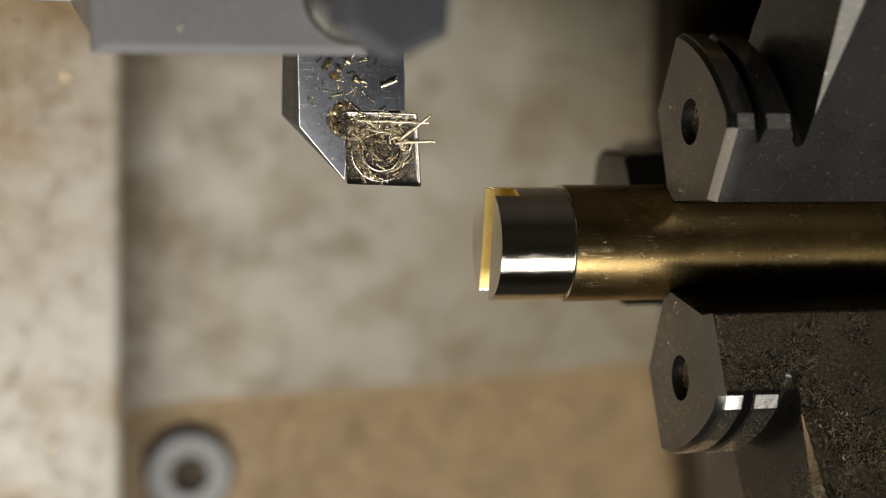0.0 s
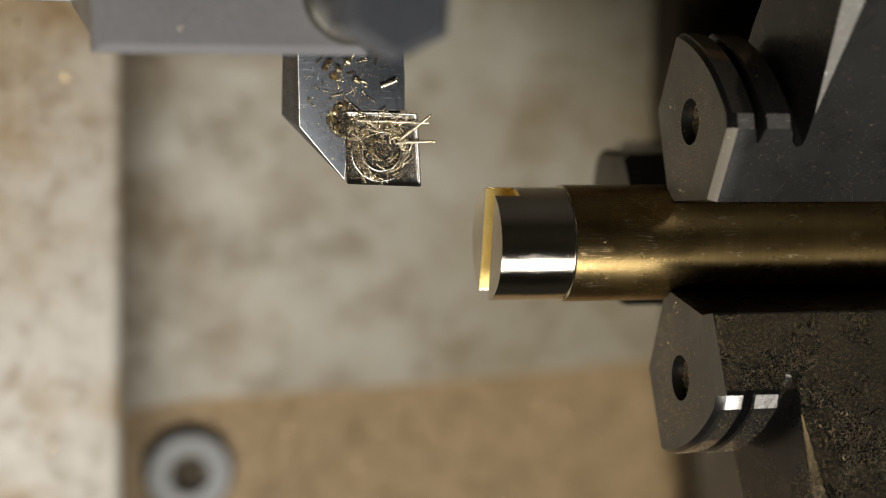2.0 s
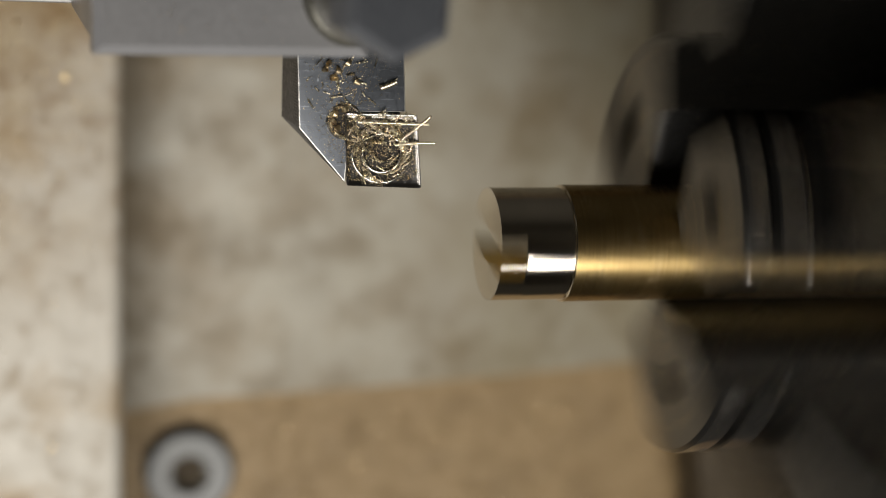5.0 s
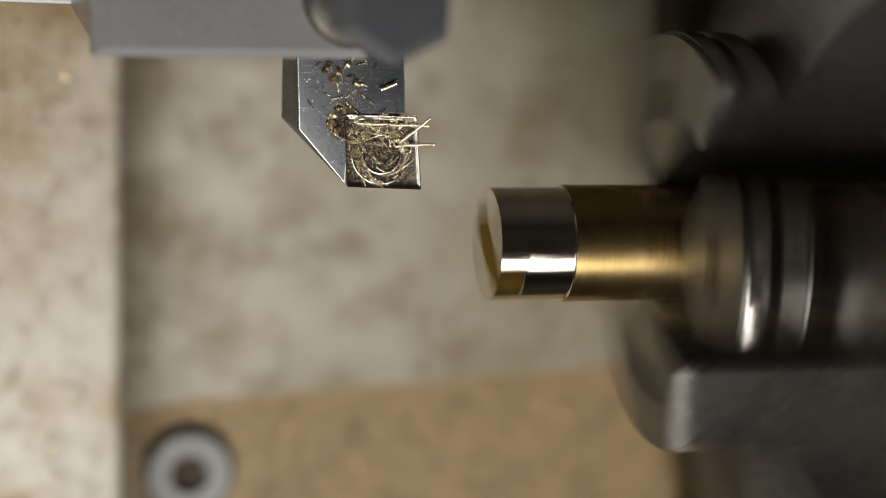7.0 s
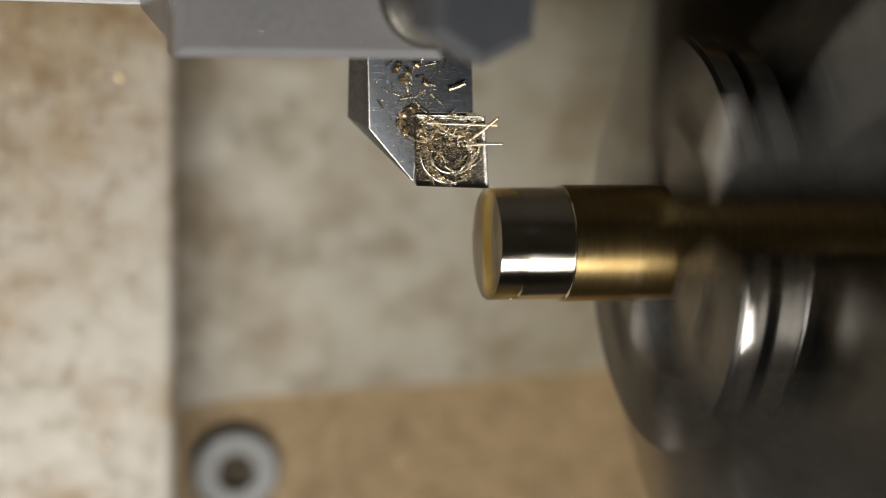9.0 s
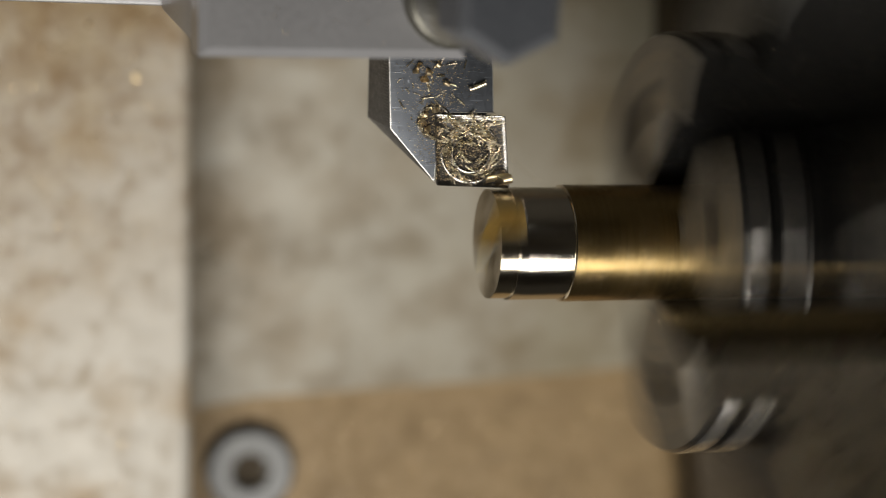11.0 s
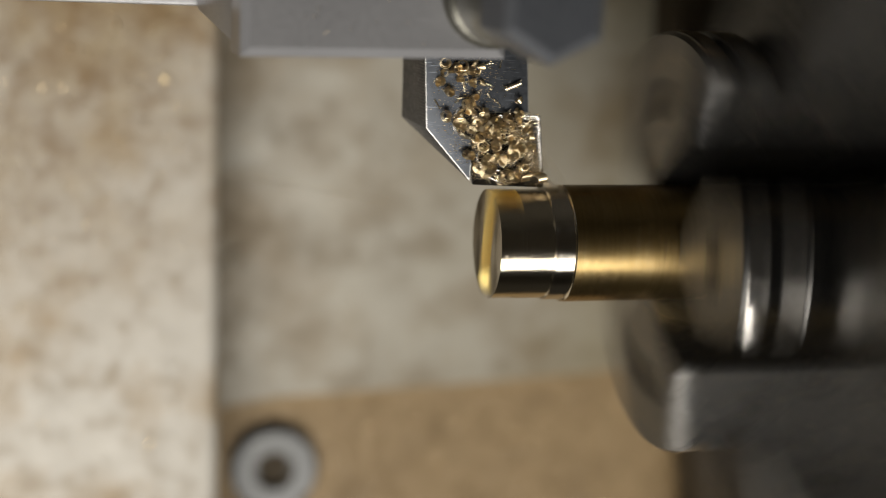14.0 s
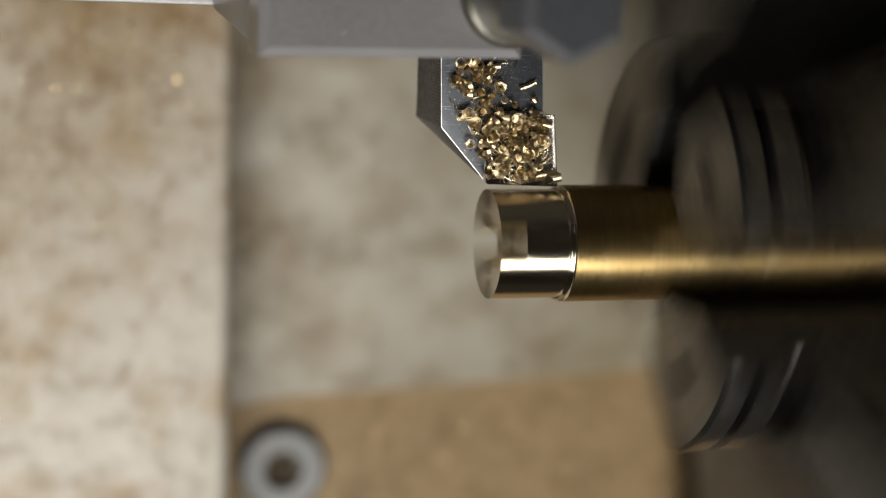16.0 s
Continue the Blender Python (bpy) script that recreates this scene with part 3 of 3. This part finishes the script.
def string_bm(rng, length, radius, pitch, bend, width=0.16):
    """A fine corkscrew string, lying along x."""
    turns = length / pitch
    n = int(12 * turns)
    pts, ups = [], []
    for i in range(n + 1):
        f = i / n
        a = 2 * math.pi * turns * f
        pts.append((length * f, bend * length * f * f + radius * math.cos(a), radius * math.sin(a)))
        ups.append((1, 0.3 * math.cos(a), 0.3 * math.sin(a)))
    return ribbon(pts, [width * (0.7 + 0.5 * rng.random()) for _ in pts], ups, 0.025)


def swarf():
    """Fine swarf lying on the tool, strings that get blown off, curls that come off the cut. Returns them with their moves."""
    rng = random.Random(11)
    riding, leaving, arriving, lying = [], [], [], []
    # fine needles and dust that stay on the tool
    bm = bmesh.new()
    cx, cy = -11.9, 9.75
    for k in range(250):
        if k < 130:
            a, r = rng.uniform(0, 6.28), rng.choice((1.2, 2.3, 2.6, 2.9)) + rng.uniform(-0.3, 0.3)
            x, y, z, rot = cx + r * math.cos(a), cy + r * math.sin(a), rng.uniform(0.0, 0.35), a + 1.57 + rng.uniform(-0.5, 0.5)
        elif k < 205:
            x, y, z, rot = rng.uniform(-15.6, -9.6), rng.uniform(10.8, 13.9), rng.uniform(0.0, 0.4), rng.gauss(0.0, 0.5)
        elif k < 228:
            a = rng.uniform(0.8, 4.4)
            x, y, z, rot = -15.9 + 1.5 * math.cos(a), 13.0 + 1.5 * math.sin(a), rng.uniform(-0.2, 0.1), a + 1.57
        else:
            x, y, z, rot = rng.gauss(-16.4, 1.8), rng.uniform(15.2, 19.6), -0.1, rng.uniform(0, 6.28)
        s = string_bm(rng, rng.uniform(0.35, 1.3), rng.uniform(0.04, 0.09), rng.uniform(0.16, 0.3), rng.uniform(-0.2, 0.2), 0.10)
        bmesh.ops.transform(s, matrix=Matrix.Translation((x, y, z)) @ Euler((rng.uniform(-0.3, 0.3), rng.uniform(-0.3, 0.3), rot)).to_matrix().to_4x4(), verts=s.verts[:])
        me = bpy.data.meshes.new("piece")
        s.to_mesh(me)
        s.free()
        bm.from_mesh(me)
        bpy.data.meshes.remove(me)
    needles = tagged(part("fine_swarf", bm, SWARF_FINE, None), "fine needles of brass swarf lying on the tool", "swarf", kind="stuff")
    riding.append(needles)

    def on_tool():
        if random.random() < 0.6:
            return (random.uniform(-15.6, -8.1), random.uniform(6.6, 13.9), 0.02 + 0.1 * random.random())
        return (random.gauss(-16.2, 2.0), random.uniform(8.5, 20), -0.2)

    def grains():
        while True:
            p = on_tool()
            if -20.3 < p[0] < -8 and (p[1] > 6.8 + max(0.0, -15.5 - p[0]) * 1.15) and (p[0] < -9.8 or p[1] < 13.9):
                return p

    dust = tagged(part("brass_grains", dust_mesh(4200, grains, 0.08), BRASS_DUST, None), "loose brass grains scattered on the tool", "swarf", kind="stuff")
    riding.append(dust)
    # corkscrew strings, there until the cut begins
    for i, (x, y, rot, length, bend) in enumerate(((-14.6, 13.0, -0.03, 7.6, 0.0), (-9.9, 11.2, 0.62, 3.9, 0.05), (-10.6, 10.6, 0.12, 4.3, -0.07), (-15.1, 13.0, -1.25, 3.4, 0.12))):
        s = string_bm(rng, length, 0.13, 0.24, bend)
        ob = tagged(part("swarf_string", s, SWARF_FINE, None), "thin corkscrew string of brass swarf on the insert", "swarf", "brass swarf strings")
        leaving.append((ob, pose(x * MM, y * MM, 0.45 * MM, 0, 0, math.degrees(rot)), 9.5 + 0.35 * i))
    # curls: six shapes, many pieces
    shapes = [curl_mesh(rng, *v) for v in ((2.2, 0.28, 0.74, 0.55, 0.15), (3.1, 0.20, 0.95, 0.50, 0.05), (1.6, 0.40, 0.66, 0.75, 0.25), (2.7, 0.24, 0.80, 0.55, 0.0), (1.5, 0.30, 0.46, 0.90, 0.35), (1.0, 0.50, 0.68, 0.80, 0.15))]
    for me in shapes:
        me.materials.append(BRASS_CHIP)
    for k in range(160):
        f = k / 159
        t = 11.0 + 4.5 * f ** 0.82
        if rng.random() < 0.72:
            x, y = rng.gauss(-12.9, 2.1), rng.gauss(10.9, 2.1)
        else:
            x, y = rng.gauss(-17.0, 1.3), rng.uniform(13.0, 19.8)
        x, y = min(-8.9, max(-19.6, x)), min(20.0, max(7.2, y))
        if x < -15.6:
            y = max(y, 8.4 + (-15.6 - x) * 1.2)
        if y > 13.6:
            x = min(x, -10.6)
        depth = 0.25 + 1.3 * f * math.exp(-((x + 12.6) ** 2 + (y - 10.8) ** 2) / 7) + 0.5 * rng.random() * f
        ob = new("brass_curl", rng.choice(shapes))
        tagged(ob, "small curled chip of bright brass on the tool", "metal chip", "brass curls on the tool")
        flat = rng.random() < 0.6
        rest = pose(x * MM, y * MM, depth * MM, rng.gauss(0, 18) if flat else rng.uniform(50, 100), rng.gauss(0, 18), rng.uniform(0, 360))
        size = rng.uniform(0.5, 0.95)
        ob.scale = (size, size, size)
        arriving.append((ob, rest, t))
    for k, (x, y) in enumerate(((-17.6, 18.9), (-16.7, 18.2), (-17.2, 17.6), (-18.2, 18.3), (-15.7, 19.0), (-16.9, 13.7), (-16.6, 12.4), (-15.9, 14.3), (-17.1, 13.1), (-14.6, 17.0))):
        ob = new("brass_curl", shapes[(4, 5, 0)[k % 3]])
        tagged(ob, "small curled brass chip lying on the tool shank", "metal chip", "brass curls on the tool")
        ob.scale = (0.62, 0.62, 0.62)
        lying.append((ob, pose(x * MM, y * MM, 0.05 * MM, rng.uniform(30, 100), rng.uniform(-20, 20), rng.uniform(0, 360))))
    coil = tagged(part("swarf_coil", string_bm(rng, 1.9, 0.26, 0.27, 0.08, 0.2), SWARF_FINE, None), "short tight coil of brass swarf on the shank", "swarf", "brass swarf strings")
    lying.append((coil, pose(-12.2 * MM, 16.5 * MM, 0.05 * MM, 0, 0, 18)))
    # a chip that is being cut
    pts, ups = [], []
    for i in range(22):
        a = 0.25 * i
        r = 1.25 - 0.03 * i
        pts.append((-0.055 * i + 0.45 * math.sin(a), r * 0.62 * (1 - math.cos(a)), r * math.sin(a) * 0.8 + 0.02 * i))
        ups.append((1, 0.25, 0.2))
    growing = tagged(part("brass_curl", ribbon(pts, [1.05 + 0.2 * math.sin(0.9 * i) for i in range(22)], ups, 0.04), BRASS_CHIP, None), "curled brass chip just being cut at the tool tip", "metal chip", "brass curls on the tool")
    arriving.append((growing, pose(-8.2 * MM, 6.5 * MM, 0.5 * MM), 9.4))
    cork = tagged(part("corkscrew_chip", string_bm(rng, 5.2, 0.42, 0.72, 0.02, 0.5), BRASS_CHIP, None), "long corkscrew chip of brass springing off the tool tip", "metal chip")
    flying = []
    for k in range(9):
        ob = new("brass_curl", shapes[k % 6])
        tagged(ob, "curled brass chip thrown off the cut", "metal chip", "brass curls thrown off")
        t = 11.45 + 0.49 * k
        end = Vector((rng.uniform(-110, -88), rng.uniform(-30, 30), -61.5))
        flying.append((ob, end, t, rng.uniform(0, 360)))
    return riding, leaving, arriving, flying, lying, cork


BAR, SKINS = brass_bar()
CHUCK = chuck()
TOOL = cutting_tool()
POST = tool_post()
CARRIAGE = carriage()
machine()
RIDING, LEAVING, ARRIVING, FLYING, LYING, CORK = swarf()

# ---- motions ----
# feed of the carriage in mm, by seconds
FEED = [(0, 0), (7.2, 0), (7.5, 0.75), (7.75, 2.6), (8.0, 4.84), (8.25, 6.0), (8.5, 6.73), (9.0, 7.38), (10.2, 8.72), (11.5, 10.18), (12.0, 10.8), (12.5, 11.44), (13.0, 12.1), (13.5, 12.77),
        (14.0, 13.49), (14.5, 14.25), (15.0, 14.89), (15.5, 15.35), (16.0, 15.1)]
# infeed of the tool in mm
INFEED = [(0, 0.0), (4.6, 0.0), (5.4, -0.31), (8.2, -0.31), (9.0, -0.2), (11.5, -0.15), (15.5, -0.03), (16, 0.0)]
TIP = -7.6


def between(rows, t):
    for (t0, a), (t1, b) in zip(rows, rows[1:]):
        if t <= t1:
            return a + (b - a) * (t - t0) / (t1 - t0)
    return rows[-1][1]


def spin(t):
    """Degrees that the spindle has turned: still, then starting, then steady, slower under the cut."""
    rows = [(0, 0.0), (4.5, 0.0), (4.65, -10.0), (4.85, -50.0), (5.05, -96.0), (6.3, -542.0), (6.5, -611.0), (7.0, -777.0), (9.2, -1531.0), (11.3, -2215.0), (12.5, -2577.0), (14.0, -3057.0), (15.5, -3537.0), (16.0, -3703.0)]
    return between(rows, t)


def motions():
    ticks = [i / FPS for i in range(16 * FPS + 1)]
    turn_rows = [(t, pose(0, 0, 0, spin(t), 0, 0)) for t in ticks]
    walk(BAR, turn_rows)
    walk(CHUCK, turn_rows)
    for ob, start in SKINS:
        rows = []
        for i in range(0, 161):
            t = i / 10
            tip = TIP + between(FEED, t)
            rows.append((t, pose(max(0.0, min(tip, SHOULDER - 0.05) - start) * MM, 0, 0)))
        walk(ob, rows)
    def with_tool(t):
        t += 0.066
        return pose((between(FEED, t) + 0.05) * MM, (between(INFEED, t) + 0.24) * MM, 0)

    tenths = [i / 10 for i in range(161)]
    for ob in [TOOL, POST, *RIDING]:
        walk(ob, [(t, with_tool(t)) for t in tenths])
    for ob, rest in LYING:
        walk(ob, [(t, with_tool(t) @ rest) for t in tenths])
    for ob, rest, leaves in LEAVING:
        rows = [(t, with_tool(t) @ rest) for t in tenths if t <= leaves]
        start = rows[-1][1]
        off = Matrix.Translation((-0.012, -0.004, 0.004)) @ start
        fall = Matrix.Translation((-0.022, -0.03, -0.085)) @ start
        fall.translation.z = -0.0857
        rows += [(leaves + 0.15, off), (leaves + 0.4, fall)]
        rows += [(t, Matrix.Translation((between(FEED, t) * MM - between(FEED, leaves + 0.4) * MM, 0, 0)) @ fall) for t in tenths if t > leaves + 0.5]
        walk(ob, rows)
    # curls come out of the bar's own metal at the tip and drop on the tool
    inside = pose(0.014, 0, 0)
    for ob, rest, lands in ARRIVING:
        tip = with_tool(lands - 0.1) @ pose(TIP * MM, 6.6 * MM, 0.9 * MM, 40, 20, 0)
        rows = [(0.0, inside), (lands - 0.2, inside), (lands - 0.1, tip)]
        rows += [(t, with_tool(t) @ rest) for t in tenths if t > lands - 0.05]
        walk(ob, rows)
    # a long corkscrew grows out of the cut, swings over and is thrown off
    rows = [(0.0, inside), (14.55, inside)]
    for t, x, y, turn in ((14.65, -9.6, 7.0, 35), (14.7, -8.6, 7.4, 38), (14.8, -7.4, 7.6, 52), (14.9, -6.6, 7.4, 8), (15.0, -10.4, 6.6, 32)):
        rows.append((t, with_tool(t) @ pose(x * MM, y * MM, 0.9 * MM, 0, -8, turn)))
    rows += [(15.1, pose(-0.03, 0.012, 0.02, 40, 10, 60)), (15.3, pose(-0.075, -0.01, -0.0612, 60, 0, 100))]
    rows += [(t, Matrix.Translation(((between(FEED, t) - between(FEED, 15.3)) * MM, 0, 0)) @ rows[8][1]) for t in tenths if t > 15.35]
    walk(CORK, rows)
    for ob, end, leaves, angle in FLYING:
        tip = with_tool(leaves) @ pose(TIP * MM, 6.6 * MM, 0.9 * MM)
        up = Matrix.Translation(tip.translation.lerp(Vector(end) * MM, 0.35) + Vector((0, 0, 0.022))) @ pose(0, 0, 0, 60, 30, angle)
        down = Matrix.Translation(Vector(end) * MM) @ pose(0, 0, 0, 10, 5, angle + 60)
        rows = [(0.0, inside), (leaves - 0.1, inside), (leaves, tip), (leaves + 0.1, up), (leaves + 0.23, down)]
        rows += [(t, Matrix.Translation((between(FEED, t) * MM - between(FEED, leaves + 0.23) * MM, 0, 0)) @ down) for t in tenths if t > leaves + 0.28]
        walk(ob, rows)
    for ob in CARRIAGE:
        walk(ob, [(i / 10, pose(between(FEED, i / 10) * MM, 0, 0)) for i in range(161)])


motions()
